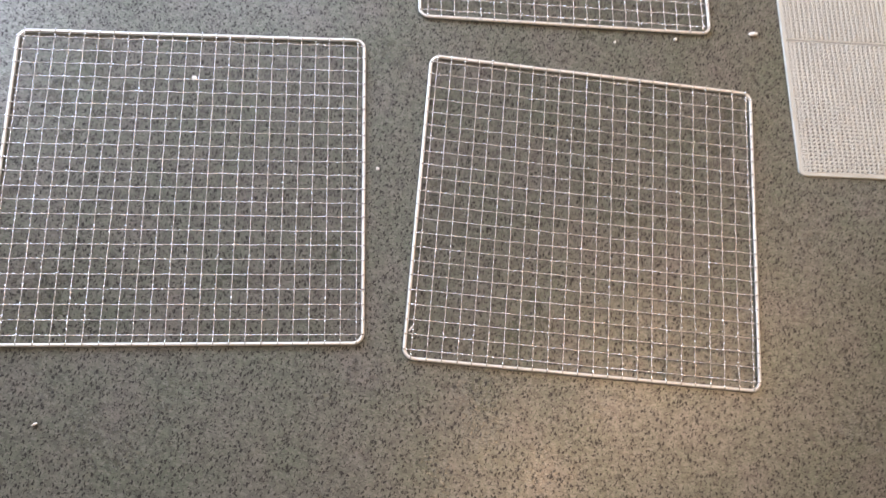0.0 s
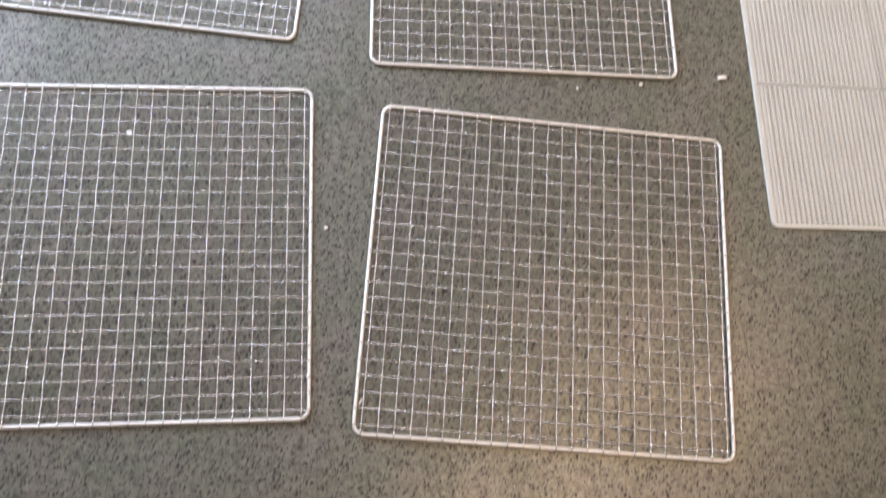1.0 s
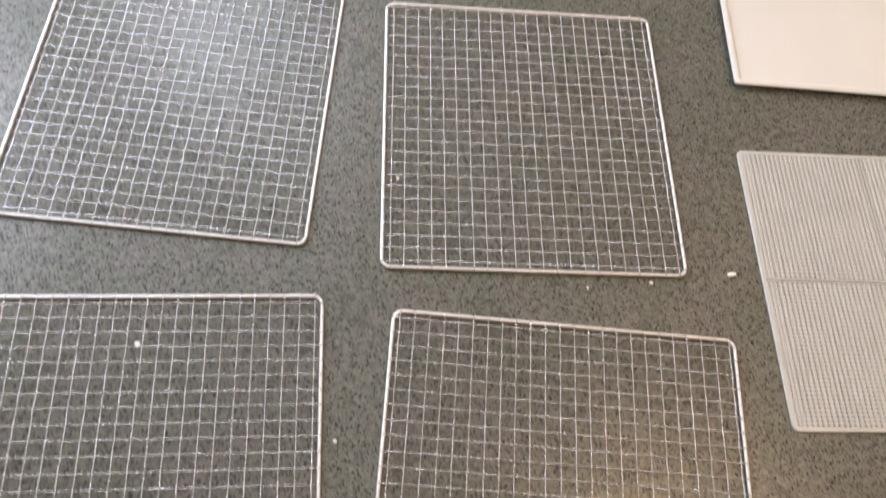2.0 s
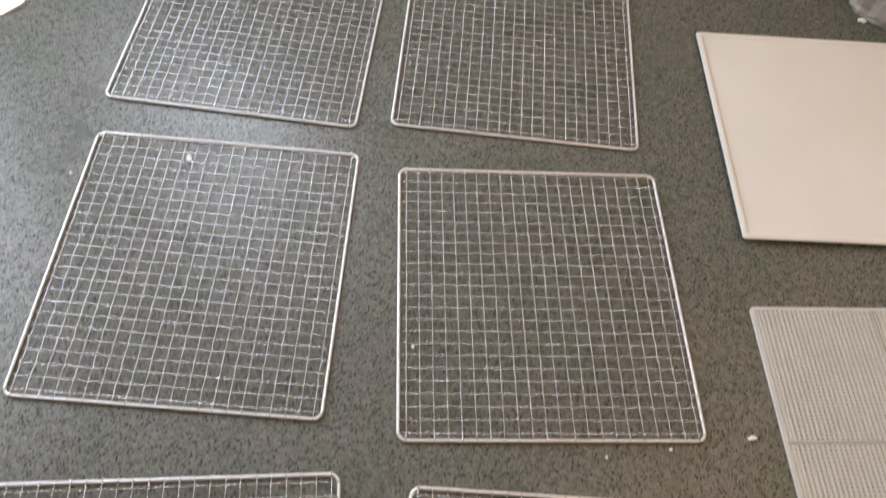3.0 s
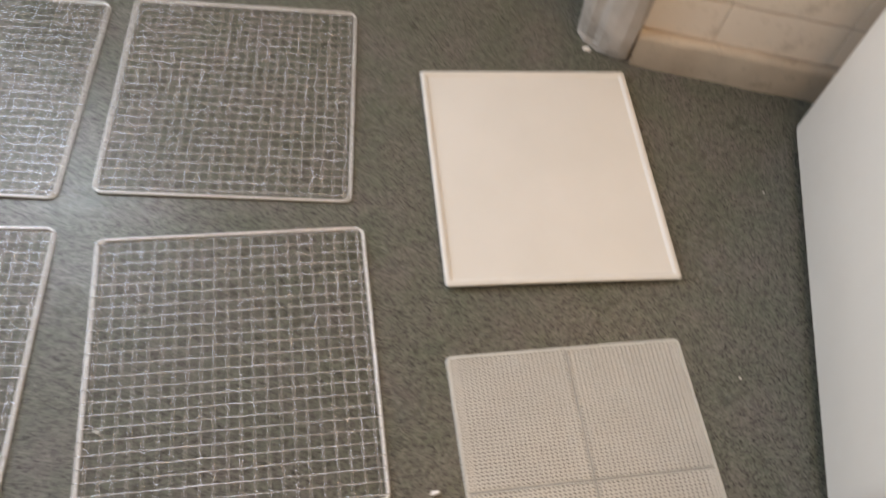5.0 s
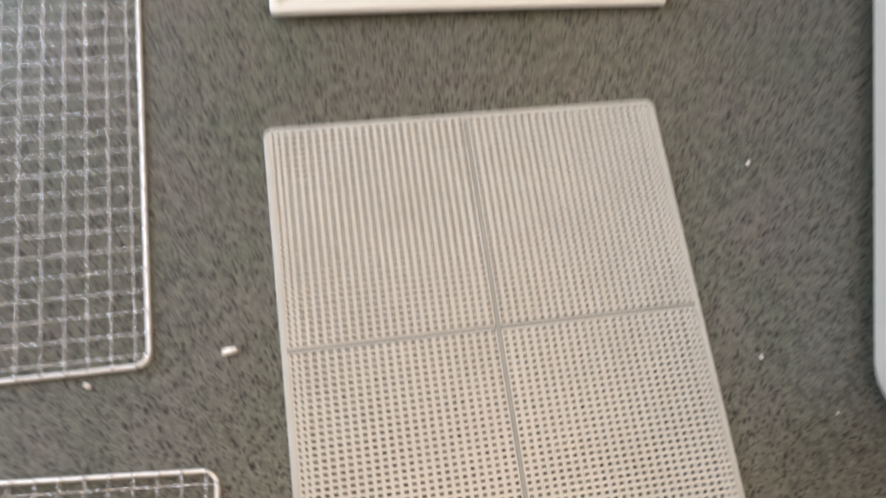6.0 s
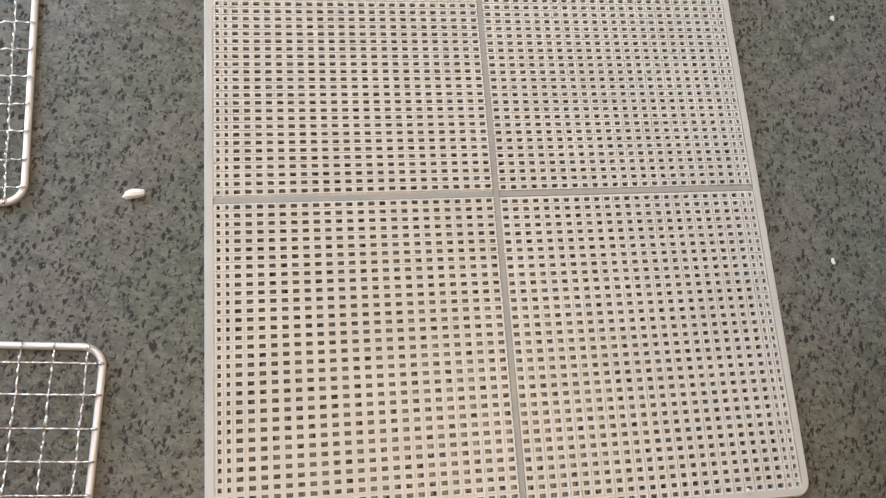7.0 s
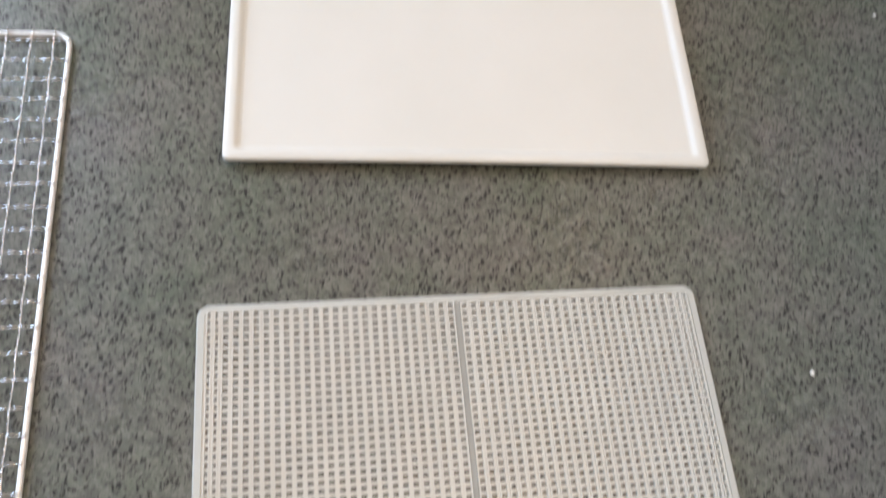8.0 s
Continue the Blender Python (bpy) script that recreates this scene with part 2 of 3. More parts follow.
def prism(outline, z0, z1):
    bm = bmesh.new()
    low = [bm.verts.new((x, y, z0)) for x, y in outline]
    top = [bm.verts.new((x, y, z1)) for x, y in outline]
    n = len(outline)
    for i in range(n):
        bm.faces.new((low[i], low[(i + 1) % n], top[(i + 1) % n], top[i]))
    bm.faces.new(top)
    bm.faces.new(low[::-1])
    bmesh.ops.recalc_face_normals(bm, faces=bm.faces)
    return bm


# ---------------------------------------------------------------- the room
LEFT, RIGHT, FRONT, DOOR_N, TILE_N, HIGH = -1.7, 2.1, -2.4, 1.288, 1.135, 2.42

floor = part("floor", boxed((LEFT - 1.2, FRONT - 0.2, -0.1), (RIGHT + 0.2, 3.0, 0.0)), VINYL)
floor.matrix_world = ROOM
tagged(floor, "grey sheet vinyl floor with dark speckles", "floor", kind="structure")

ceiling = part("ceiling", boxed((LEFT - 0.06, FRONT - 0.2, HIGH), (RIGHT + 0.2, 1.42, HIGH + 0.1)), PLASTER)
ceiling.matrix_world = ROOM
# unseen slab, added so that no sun comes through the north opening
roof = part("sun_block_slab", boxed((LEFT - 1.6, 1.43, HIGH), (0.6, 3.2, HIGH + 0.1)), PLASTER)
roof.matrix_world = ROOM
tagged(roof, "plain white slab added to keep the sun out", "roof", kind="structure")
tagged(ceiling, "plain white painted ceiling", "ceiling", kind="structure")


def wall(name, pieces, mat, label):
    bm = bmesh.new()
    for lo, hi in pieces:
        box(bm, lo, hi)
    ob = part(name, bm, mat)
    ob.matrix_world = ROOM
    return tagged(ob, label, "wall", kind="structure")


# two openings to the balcony, in the west wall and in the north wall, let the daylight in
wall("wall_west", [((LEFT - 0.05, FRONT, 0), (LEFT, 0.02, HIGH)), ((LEFT - 0.05, 1.27, 0), (LEFT, DOOR_N + 0.004, HIGH)),
                   ((LEFT - 0.05, 0.02, 2.05), (LEFT, 1.27, HIGH))], BEIGE, "beige painted wall with a tall balcony opening")
wall("wall_south", [((LEFT, FRONT - 0.12, 0), (RIGHT, FRONT, HIGH))], BEIGE, "plain beige painted wall")
wall("wall_east", [((RIGHT, FRONT, 0), (RIGHT + 0.12, 1.5, HIGH))], BEIGE, "plain beige painted wall")
wall("wall_north", [((LEFT - 0.05, DOOR_N + 0.005, 0), (-1.65, 1.42, HIGH)), ((-0.80, DOOR_N + 0.005, 0), (-0.75, 1.42, HIGH)), ((-1.65, DOOR_N + 0.005, 2.05), (-0.80, 1.42, HIGH)), ((-0.75, DOOR_N + 0.005, 2.06), (0.258, 1.42, HIGH)),
                    ((0.345, TILE_N + 0.009, 0), (RIGHT, 1.45, HIGH))], GROUT, "wall of cream tiles with dark grout")


# cream door on a metal threshold, beside a grey painted jamb
door = empty("door_1", ROOM, "closed cream painted door above a metal threshold", "door", kind="structure")
part("leaf", boxed((-0.745, DOOR_N + 0.014, 0.0160), (0.254, DOOR_N + 0.05, 2.05), 0.003), CREAM, door)
# the shade in the gap below the leaf, made as a black strip
part("gap_strip", boxed((-0.745, DOOR_N + 0.006, 0.004), (0.254, DOOR_N + 0.04, 0.0156), 0.002), RUBBER_AND_GAP, door, "black strip for the dark gap under the door")
part("drip_strip", boxed((-0.745, DOOR_N + 0.0112, 0.0162), (-0.03, DOOR_N + 0.0138, 0.0180), 0.0005, 1), ALU, door, "thin bright aluminium strip")


def threshold():
    th = empty("threshold", ROOM, "bright aluminium threshold strip on the floor", "threshold", kind="structure")
    bm = bmesh.new()
    prof = [(0.004, 0), (0.007, 0.005), (0.010, 0.0075), (0.013, 0.0085), (0.0165, 0.0075), (0.0165, 0)]
    ends = [[bm.verts.new((u, DOOR_N - 0.013 + a, b)) for a, b in prof] for u in (-0.745, 0.254)]
    for i in range(len(prof) - 1):
        bm.faces.new((ends[0][i], ends[1][i], ends[1][i + 1], ends[0][i + 1]))
    bm.faces.new(ends[0])
    bm.faces.new(ends[1][::-1])
    bmesh.ops.recalc_face_normals(bm, faces=bm.faces)
    part("strip", bm, ALU, th)
    for u in (-0.5, -0.12, 0.236):
        s = bmesh.new()
        bmesh.ops.create_cone(s, cap_ends=True, segments=12, radius1=0.0032, radius2=0.0026, depth=0.002)
        bmesh.ops.translate(s, verts=s.verts, vec=(u, DOOR_N - 0.001, 0.0088))
        part("screw", s, STEEL, th)
    return th


threshold()


def jamb():
    # stepped moulding, chipped at its foot
    prof = [(0.257, DOOR_N + 0.06), (0.257, 1.215), (0.250, 1.205), (0.249, 1.170), (0.253, 1.158), (0.262, 1.146), (0.277, 1.140),
            (0.287, 1.128), (0.302, 1.119), (0.322, 1.115), (0.338, 1.115), (0.346, 1.121), (0.346, DOOR_N + 0.06)]
    bm = bmesh.new()
    heights = [0.0, 0.006, 0.014, 0.024, 0.05, 0.12, 0.3, 0.8, 2.06]
    rng = random.Random(4)
    mid = Vector((0.30, 1.22))
    rings = []
    for k, z in enumerate(heights):
        ring = []
        for u, n in prof:
            p = Vector((u, n))
            if n < 1.21 and k < 4:
                p += (mid - p).normalized() * rng.uniform(0, 0.010) * (1 - k / 4)
            elif n < 1.21:
                p += (mid - p).normalized() * rng.uniform(-0.0015, 0.0015)
            ring.append(bm.verts.new((p.x, p.y, z)))
        rings.append(ring)
    n = len(prof)
    for a, b in zip(rings, rings[1:]):
        for i in range(n):
            bm.faces.new((a[i], a[(i + 1) % n], b[(i + 1) % n], b[i]))
    bm.faces.new(rings[0][::-1])
    bm.faces.new(rings[-1])
    bmesh.ops.recalc_face_normals(bm, faces=bm.faces)
    top = empty("door_jamb", ROOM, "grey painted door jamb, chipped at the floor", "door jamb", kind="structure")
    part("moulding", bm, JAMB, top)
    chip = bmesh.new()
    bmesh.ops.create_icosphere(chip, subdivisions=2, radius=0.0055)
    for v in chip.verts:
        v.co = Vector((v.co.x * 1.6, v.co.y * 0.6, v.co.z * 0.6)) + noise.noise_vector(v.co * 160) * 0.003
    bmesh.ops.translate(chip, verts=chip.verts, vec=(0.270, 1.1265, 0.004))
    part("chip", chip, CRUMB, top, "bare white plaster chip")


jamb()


def skirting():
    # plaster skirting with a sloped, worn top
    bm = bmesh.new()
    prof = [(1.115, 0.0), (1.116, 0.034), (1.117, 0.058), (1.1185, 0.0645), (1.122, 0.068), (1.129, 0.0695), (1.143, 0.071), (1.143, 0.0)]
    cuts = 70
    u0, u1 = 0.3455, RIGHT
    rings = []
    for k in range(cuts + 1):
        u = u0 + (u1 - u0) * k / cuts
        ring = []
        for n, z in prof:
            d = noise.noise(Vector((u * 22, n * 30, z * 30))) * 0.0042
            ring.append(bm.verts.new((u, n + (d if n < 1.14 else 0), z + (0.5 * d if 0 < z and n < 1.14 else 0))))
        rings.append(ring)
    for a, b in zip(rings, rings[1:]):
        for i in range(len(prof) - 1):
            bm.faces.new((a[i], b[i], b[i + 1], a[i + 1]))
    bmesh.ops.recalc_face_normals(bm, faces=bm.faces)
    sk = part("baseboard", bm, SKIRT, None, smooth=True)
    sk.matrix_world = ROOM
    tagged(sk, "worn beige plaster skirting below the tiles", "skirting", kind="structure")


skirting()

# white appliance with rounded edges, on short feet
def appliance():
    top = empty("white_appliance", ROOM, "white enamelled appliance with rounded edges on the floor", "appliance")
    w, d, r = 0.60, 0.72, 0.048
    bm = bmesh.new()
    rings = []
    for z, inset in ((0.012, 0.010), (0.014, 0.004), (0.020, 0.0), (0.40, 0.0), (0.80, 0.0), (0.832, 0.006), (0.846, 0.020), (0.850, 0.04)):
        rings.append([bm.verts.new((x + 0.635 + w / 2, y + 0.344 + d / 2, z)) for x, y in round_rect(w - 2 * inset, d - 2 * inset, r, 8)])
    n = len(rings[0])
    for a, b in zip(rings, rings[1:]):
        for i in range(n):
            bm.faces.new((a[i], a[(i + 1) % n], b[(i + 1) % n], b[i]))
    bm.faces.new(rings[0][::-1])
    bm.faces.new(rings[-1])
    part("body", bm, ENAMEL, top, smooth=True)
    for x in (0.70, 1.18):
        for y in (0.42, 1.01):
            f = bmesh.new()
            bmesh.ops.create_cone(f, cap_ends=True, segments=14, radius1=0.02, radius2=0.018, depth=0.013)
            bmesh.ops.translate(f, verts=f.verts, vec=(x, y, 0.0065))
            part("foot", f, RUBBER_AND_GAP, top, "black rubber foot")
    return top


appliance()

def low_crate():
    """A low wooden crate by the balcony opening, of which one bottom corner shows."""
    crate = empty("wooden_crate", ROOM @ pose(-1.178, 0.930, 0, 0, 0, 22), "low brown wooden crate standing on the floor", "crate")
    for x, y, w, d in ((-0.016, -0.10, 0.016, 0.10), (-0.30, -0.10, 0.016, 0.10), (-0.284, -0.016, 0.268, 0.016), (-0.284, -0.10, 0.268, 0.016)):
        for z in (0.0, 0.062):
            part("board", boxed((x, y, z), (x + w, y + d, z + 0.056), 0.002), WOOD, crate)
    part("bottom", boxed((-0.284, -0.084, 0.004), (-0.016, -0.016, 0.014), 0.001), WOOD, crate)


low_crate()

# jagged patch of sunlit floor, added as a thin sheet in white crumb foam
foam = part("sun_patch_sheet", prism([(-1.132, 0.812), (-1.094, 0.784), (-1.070, 0.768), (-1.057, 0.757), (-1.0465, 0.7435), (-1.0520, 0.7345), (-1.0625, 0.7140), (-1.0600, 0.7060), (-1.0360, 0.6835),
                                 (-1.0370, 0.6760), (-1.052, 0.646), (-1.13, 0.610), (-1.29, 0.540), (-1.36, 0.60), (-1.34, 0.76), (-1.26, 0.845), (-1.17, 0.850)][::-1], 0.0, 0.004), CRUMB)
foam.matrix_world = ROOM
tagged(foam, "thin white sheet standing in for a sunlit patch of floor", "packing foam")

# ---------------------------------------------------------------- wire racks
LONG, SHORT, PITCH = 0.400, 0.370, 0.01655
WIRE, RIM, LIFT = 0.00066, 0.0020, 0.0060


def wire_mesh(length, wires, phase):
    """One crimped wire: it passes over and under its neighbours."""
    pts, swell = [], []
    steps = 16
    first = -(wires - 1) / 2 * PITCH
    count = int(length / PITCH * steps)
    for k in range(count + 1):
        s = -length / 2 + length * k / count
        c = (s - first) / PITCH
        crimp = math.cos(2 * math.pi * c * 2.5 + phase)
        pts.append((s, 0, 0.00060 * math.cos(math.pi * (c + phase)) + 0.00062 * crimp))
        swell.append(1.0 + 0.20 * crimp)
    me = bpy.data.meshes.new("wire")
    bm = tube(pts, WIRE, 5, swell=swell)
    bm.to_mesh(me)
    bm.free()
    me.materials.append(STEEL)
    for p in me.polygons:
        p.use_smooth = True
    return me


LONG_WIRES = [wire_mesh(LONG - 0.0010, 24, k) for k in (0, 1)]
SHORT_WIRES = [wire_mesh(SHORT - 0.0010, 22, k) for k in (1, 0)]
rim_points = [(x, y, 0) for x, y in round_rect(SHORT - 2 * RIM, LONG - 2 * RIM, 0.011, 6)]
RIM_MESH = bpy.data.meshes.new("rim")
rim_bm = tube(rim_points, RIM, 10, True)
rim_bm.to_mesh(RIM_MESH)
rim_bm.free()
RIM_MESH.materials.append(SATIN)
for poly in RIM_MESH.polygons:
    poly.use_smooth = True


def rack(m, label, seed):
    """A rack whose long wires run along its y."""
    rng = random.Random(seed)
    top = empty("wire_rack", m, label, "rack", "steel racks on the floor")
    rim = new("rim", RIM_MESH)
    rim.parent = top
    rim.location = (0, 0, RIM + 0.0012)
    for i in range(22):
        w = new("wire", LONG_WIRES[i % 2])
        w.parent = top
        w.location = ((i - 10.5) * PITCH + rng.gauss(0, 0.00022), 0, LIFT)
        w.rotation_euler = (0, 0, radians(90 + rng.gauss(0, 0.06)))
    for i in range(24):
        w = new("wire", SHORT_WIRES[i % 2])
        w.parent = top
        w.location = (0, (i - 11.5) * PITCH + rng.gauss(0, 0.00022), LIFT)
        w.rotation_euler = (0, 0, radians(rng.gauss(0, 0.06)))
    return top


RACKS = [(-0.4571, 0.0224, 91.86), (0.0009, 0.0004, 86.03), (-0.0165, 0.4486, -0.00), (-0.4557, 0.4869, -4.46), (-0.4220, 0.9411, -7.11), (-0.0104, 0.9092, -5.69)]
for k, (x, y, a) in enumerate(RACKS):
    rack(pose(x, y, 0, 0, 0, a), "stainless steel wire mesh rack lying flat on the floor" if k not in (0, 3)
         else "stainless steel wire mesh rack with a white crumb under it", k)


# ---------------------------------------------------------------- plastic sheet and tray
def plate(xs, ys, height):
    """A perforated plate: height(i, j) of each cell between the lines xs and ys, 0 where it is open."""
    h = np.array([[height(i, j) for j in range(len(ys) - 1)] for i in range(len(xs) - 1)])
    padded = np.pad(h, 1)
    verts, faces, known = [], [], {}

    def vert(x, y, z):
        key = (round(x, 6), round(y, 6), round(z, 6))
        if key not in known:
            known[key] = len(verts)
            verts.append(key)
        return known[key]

    for i in range(len(xs) - 1):
        for j in range(len(ys) - 1):
            z = h[i, j]
            if z <= 0:
                continue
            x0, x1, y0, y1 = xs[i], xs[i + 1], ys[j], ys[j + 1]
            faces.append([vert(x0, y0, z), vert(x1, y0, z), vert(x1, y1, z), vert(x0, y1, z)])
            for di, dj, (ax, ay), (bx, by) in ((-1, 0, (x0, y1), (x0, y0)), (1, 0, (x1, y0), (x1, y1)), (0, -1, (x0, y0), (x1, y0)), (0, 1, (x1, y1), (x0, y1))):
                zn = padded[i + 1 + di, j + 1 + dj]
                if zn < z:
                    faces.append([vert(ax, ay, zn), vert(bx, by, zn), vert(bx, by, z), vert(ax, ay, z)])
    me = bpy.data.meshes.new("plate")
    me.from_pydata(verts, [], faces)
    me.update()
    return me


SW, SH = 0.3365, 0.3706
EDGE, RIB = 0.0048, 0.0040


def lines(widths, a, groove, rim):
    """Lines of cells of those widths from a on: groove, rim, hole, rim in each."""
    out, kinds, s = [a], [], a
    for p in widths:
        out += [s + groove, s + groove + rim, s + p - rim, s + p]
        kinds += ["groove", "rim", "hole", "rim"]
        s += p
    return out, kinds


def mesh_panel(w, h):
    """A quarter of the sheet: 26 columns, the two outermost narrow, by 36 rows of holes."""
    narrow = 0.0048
    xs, kx = lines([narrow] * 2 + [(w - 2 * narrow) / 24] * 24, -w / 2, 0.0010, 0.00085)
    ys, ky = lines([h / 36] * 36, -h / 2, 0.0009, 0.00078)

    def height(i, j):
        a, b = kx[i], ky[j]
        if a == "hole" and b == "hole":
            return 0
        if a == "groove":
            return 0.0016
        if b == "groove":
            return 0.0014
        return 0.0027 if a == "rim" else 0.0024
    me = plate(xs, ys, height)
    me.name = "mesh_panel"
    me.materials.append(MESH_PLASTIC)
    return me


def mesh_sheet():
    top = empty("mesh_sheet", pose(0.4302, 0.2500, 0.0004, 0, 0, 0.25), "milky white perforated plastic sheet with a cross rib on the floor", "drying sheet")
    outer, inner = round_rect(SW, SH, 0.0085, 6), round_rect(SW - 2 * EDGE, SH - 2 * EDGE, 0.004, 6)
    bm = bmesh.new()
    levels = []
    for ring, z in ((outer, 0.0), (outer, 0.0016), (round_rect(SW - 0.0016, SH - 0.0016, 0.0079, 6), 0.0026), (inner, 0.0026), (inner, 0.0)):
        levels.append([bm.verts.new((x, y, z)) for x, y in ring])
    n = len(outer)
    for a, b in zip(levels, levels[1:]):
        for i in range(n):
            bm.faces.new((a[i], a[(i + 1) % n], b[(i + 1) % n], b[i]))
    bmesh.ops.recalc_face_normals(bm, faces=bm.faces)
    part("border", bm, BORDER_PLASTIC, top, "smooth frosted plastic border")
    part("rib", boxed((-RIB / 2, -SH / 2 + EDGE, 0), (RIB / 2, SH / 2 - EDGE, 0.0021), 0.0005, 1), FRAME_PLASTIC, top)
    part("rib", boxed((-SW / 2 + EDGE, -RIB / 2, 0), (-RIB / 2, RIB / 2, 0.0021), 0.0005, 1), FRAME_PLASTIC, top)
    part("rib", boxed((RIB / 2, -RIB / 2, 0), (SW / 2 - EDGE, RIB / 2, 0.0021), 0.0005, 1), FRAME_PLASTIC, top)
    w, h = (SW - RIB) / 2 - EDGE, (SH - RIB) / 2 - EDGE
    me = mesh_panel(w, h)
    for sx in (-1, 1):
        for sy in (-1, 1):
            p = new("mesh_panel", me)
            p.parent = top
            p.location = (sx * (w + RIB) / 2, sy * (h + RIB) / 2, 0)
            p.rotation_euler = (0, 0, 0 if sx < 0 else math.pi)
    return top


mesh_sheet()


def tray():
    """Shallow tray with a raised rim; the thin plastic is a little warped."""
    w, h = 0.3549, 0.4097
    top = empty("plastic_tray", pose(0.4586, 0.7370, 0, 0, 0, -1.75), "shallow glossy white plastic tray with a raised rim on the floor", "tray")

    def warp(x, y):
        return 0.0016 * (1 - min(1.0, abs(x) / (w / 2)) ** 2) * max(0.0, -y / (h / 2)) ** 3 + 0.0006 * (x * y / (w * h / 4)) + 0.0008

    def ring(bm, inset, z, r):
        out = []
        pts = round_rect(w - 2 * inset, h - 2 * inset, r, 4)
        for a, b in zip(pts, pts[1:] + pts[:1]):
            cuts = 20 if math.dist(a, b) > 0.1 else 1
            for k in range(cuts):
                x, y = a[0] + (b[0] - a[0]) * k / cuts, a[1] + (b[1] - a[1]) * k / cuts
                out.append(bm.verts.new((x, y, z + warp(x, y))))
        return out

    def loft(bm, levels):
        n = len(levels[0])
        for a, b in zip(levels, levels[1:]):
            for i in range(n):
                bm.faces.new((a[i], a[(i + 1) % n], b[(i + 1) % n], b[i]))

    bm = bmesh.new()
    loft(bm, [ring(bm, *p) for p in ((0.0120, -0.0008, 0.003), (0.0095, 0.0010, 0.003), (0.0075, 0.0046, 0.004), (0.0012, 0.0052, 0.0045), (0.0, 0.0060, 0.005), (0.0003, 0.0082, 0.005), (0.0014, 0.0090, 0.0045),
                                     (0.0066, 0.0090, 0.004), (0.0084, 0.0086, 0.0035), (0.0098, 0.0068, 0.003), (0.0114, 0.0060, 0.003), (0.0146, 0.0057, 0.003))])
    bmesh.ops.recalc_face_normals(bm, faces=bm.faces)
    part("rim", bm, TRAY_PLASTIC, top, smooth=True)
    # the sunken base follows the warp of the rim
    bm = bmesh.new()
    bmesh.ops.create_grid(bm, x_segments=24, y_segments=24, size=1.0)
    for v in bm.verts:
        v.co.x *= w / 2 - 0.0125
        v.co.y *= h / 2 - 0.0125
        v.co.z = 0.0059 + warp(v.co.x, v.co.y)
    bottom = bmesh.ops.extrude_face_region(bm, geom=bm.faces[:])
    for v in [g for g in bottom["geom"] if isinstance(g, bmesh.types.BMVert)]:
        v.co.z -= 0.0051
    bmesh.ops.recalc_face_normals(bm, faces=bm.faces)
    part("base", bm, TRAY_PLASTIC, top)
    return top


tray()


# ---------------------------------------------------------------- crumbs
def crumb(x, y, size, seed, stretch=(1, 1, 0.6), turn=0.0):
    bm = bmesh.new()
    bmesh.ops.create_icosphere(bm, subdivisions=2, radius=size / 2)
    for v in bm.verts:
        v.co += noise.noise_vector(v.co * (2.2 / size) + Vector((seed * 7.3, 0, 0))) * size * 0.22
        v.co = Vector((v.co.x * stretch[0], v.co.y * stretch[1], v.co.z * stretch[2]))
    low = min(v.co.z for v in bm.verts)
    bmesh.ops.translate(bm, verts=bm.verts, vec=(0, 0, -low))
    ob = part("crumb", bm, CRUMB)
    ob.matrix_world = pose(x, y, 0, 0, 0, turn)
    return tagged(ob, "small white foam crumb on the vinyl floor", "crumb", "crumbs on the floor")


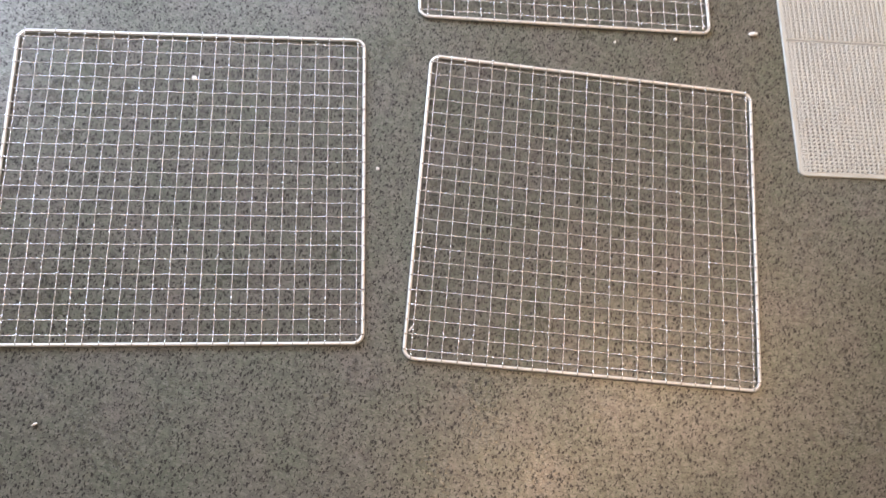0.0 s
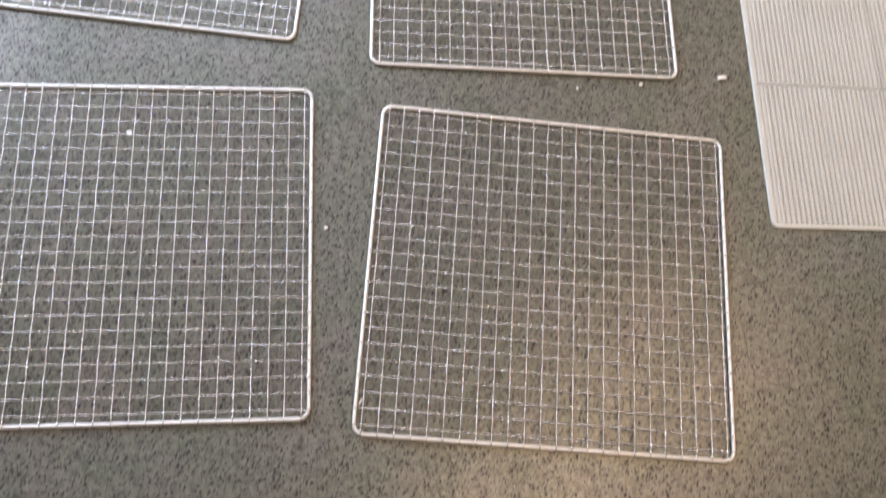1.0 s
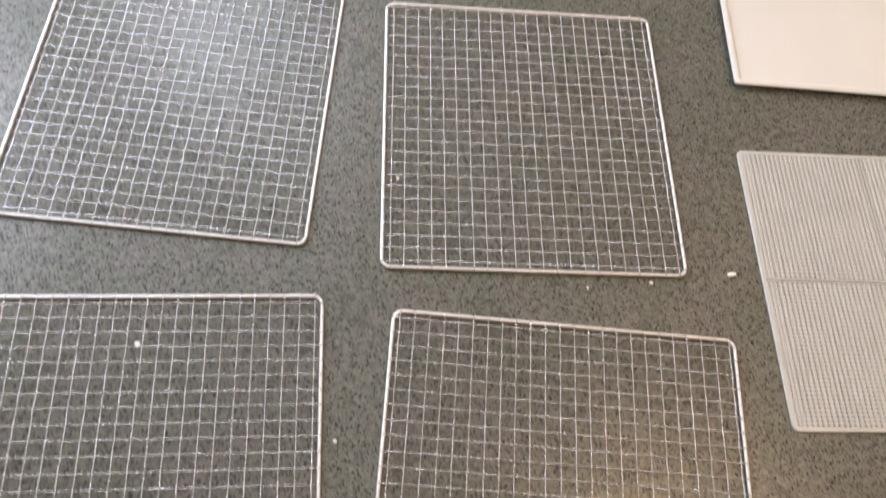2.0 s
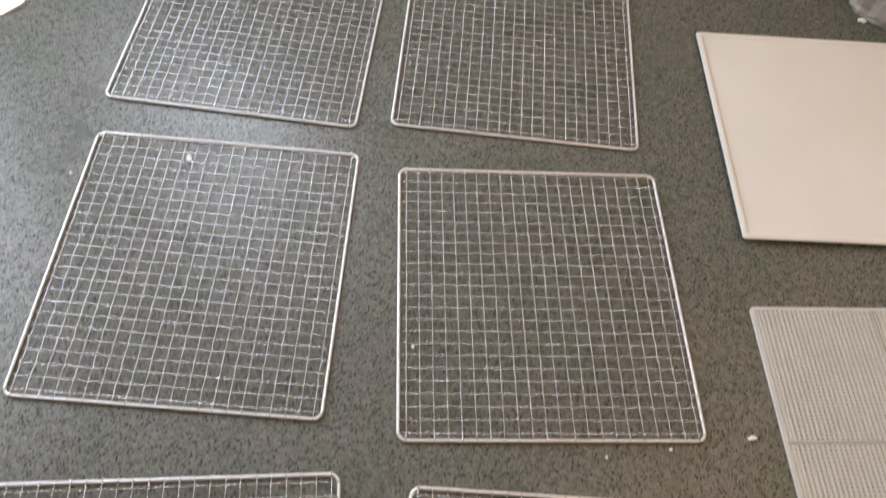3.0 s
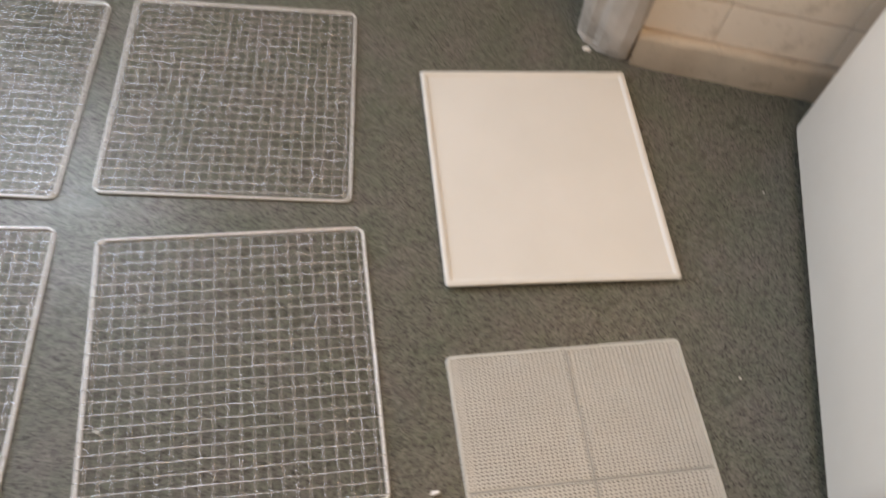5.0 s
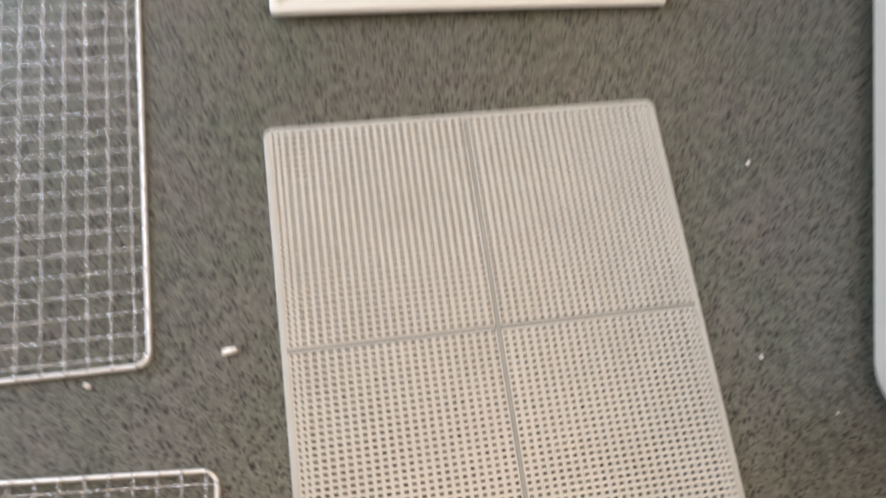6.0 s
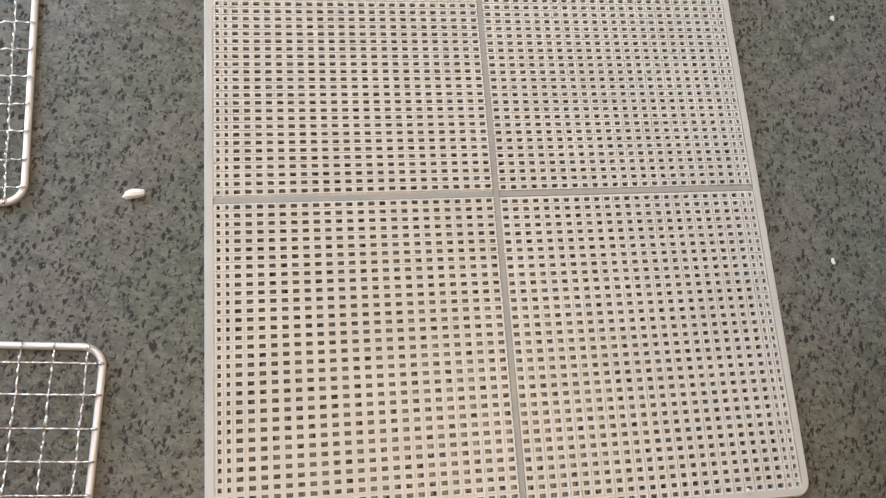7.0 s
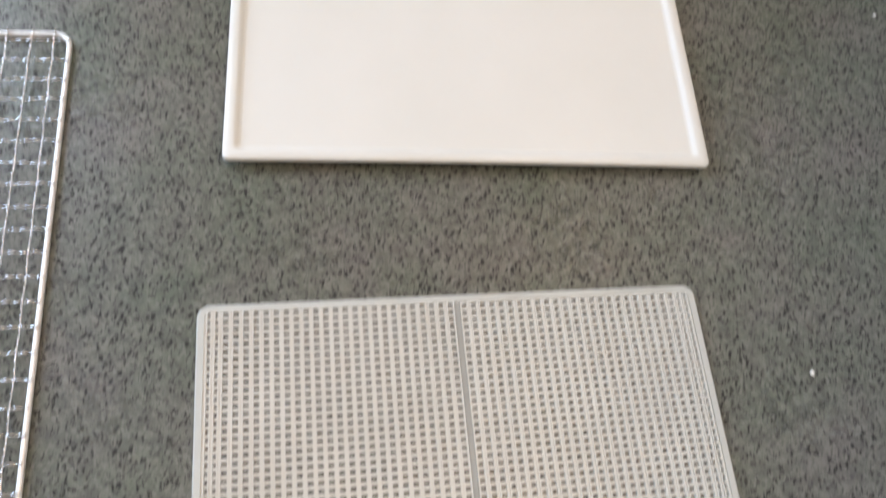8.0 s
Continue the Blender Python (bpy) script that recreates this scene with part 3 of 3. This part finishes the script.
CRUMBS = [(0.2237, 0.2543, 0.0085, (1.5, 0.6, 0.5), 8), (-0.4592, 0.1509, 0.006, (1, 1, 0.5), 0), (-0.4931, 0.6552, 0.011, (0.7, 1.2, 0.6), 10),
          (0.6714, 0.369, 0.003, (1, 1.3, 0.5), 20), (0.6401, 0.202, 0.003, (0.8, 1.4, 0.5), 0), (0.692, 0.1506, 0.002, (1, 1, 0.6), 0),
           (0.044, 0.232, 0.003, (1, 1, 0.6), 0), (0.122, 0.241, 0.0045, (1, 1, 0.7), 0),
          (-0.244, 0.049, 0.004, (1, 1, 0.6), 0), (-0.579, -0.245, 0.005, (1.2, 0.7, 0.6), 30), (-0.203, 1.22, 0.004, (1, 1, 0.6), 0),
          (0.8182, 0.6777, 0.003, (1, 1, 0.6), 0), (-0.182, 0.371, 0.0045, (1, 1, 0.5), 0), (-0.647, 0.627, 0.004, (1, 1.2, 0.6), 0), (-0.501, 1.157, 0.007, (1.4, 0.8, 0.6), 0),
          (-0.543, 0.889, 0.003, (1, 1, 0.6), 0), (-0.535, 0.776, 0.003, (1, 1, 0.6), 0), (-0.202, -0.136, 0.006, (1.2, 0.4, 0.5), 60),
          (-0.7545, 1.306, 0.019, (1.1, 0.9, 0.7), 0), (-0.4785, 1.315, 0.012, (0.9, 1.1, 0.7), 30), (-0.6855, 1.232, 0.005, (1, 1, 0.6), 0),
          (-0.665, 1.1365, 0.007, (0.8, 1.2, 0.6), 20), (-0.6726, 1.067, 0.004, (1.6, 0.6, 0.5), 10)]
for k, (x, y, s, st, a) in enumerate(CRUMBS):
    crumb(x, y, s, k, st, a)
tagged(crumb(0.5608, 0.0709, 0.003, 60), "small white foam crumb on the edge of the perforated sheet").location.z = 0.0028

for k, (x, y, s) in enumerate(((-0.116, -0.018, 0.0042), (-0.108, -0.055, 0.0036), (-0.115, 0.075, 0.0034))):
    bit = crumb(x, y, s, 40 + k, (1.2, 0.8, 0.6), 35 * k)
    bit.data.materials.clear()
    bit.data.materials.append(DARK)
    tagged(bit, "tiny dark brown crumb on the vinyl floor")

# ---------------------------------------------------------------- wall tiles
tiles = empty("tile_field", ROOM, "cream glazed wall tiles with dark joints", "tiles", kind="structure")
tile_meshes = {}


def tile(u0, u1, z0, z1):
    size = (round(u1 - u0, 4), round(z1 - z0, 4))
    if size not in tile_meshes:
        bm = boxed((0, 0, 0), (size[0], 0.008, size[1]), 0.0012, 1)
        me = bpy.data.meshes.new("tile")
        bm.to_mesh(me)
        bm.free()
        me.materials.append(TILE)
        tile_meshes[size] = me
    ob = new("tile", tile_meshes[size])
    ob.parent = tiles
    ob.location = (u0, TILE_N, z0)


J = 0.0011          # half a joint
us = [0.3475, 0.4715] + [0.4715 + 0.2 * k for k in range(1, 8)]
zs = [0.0715, 0.1525] + [0.1525 + 0.3 * k for k in range(1, 8)]
for a, b in zip(us, us[1:]):
    for c, d in zip(zs, zs[1:]):
        tile(a + 0.6 * J, b - 0.4 * J, c + (1.5 * J if c > 0.1 else -0.001), d - 1.5 * J)
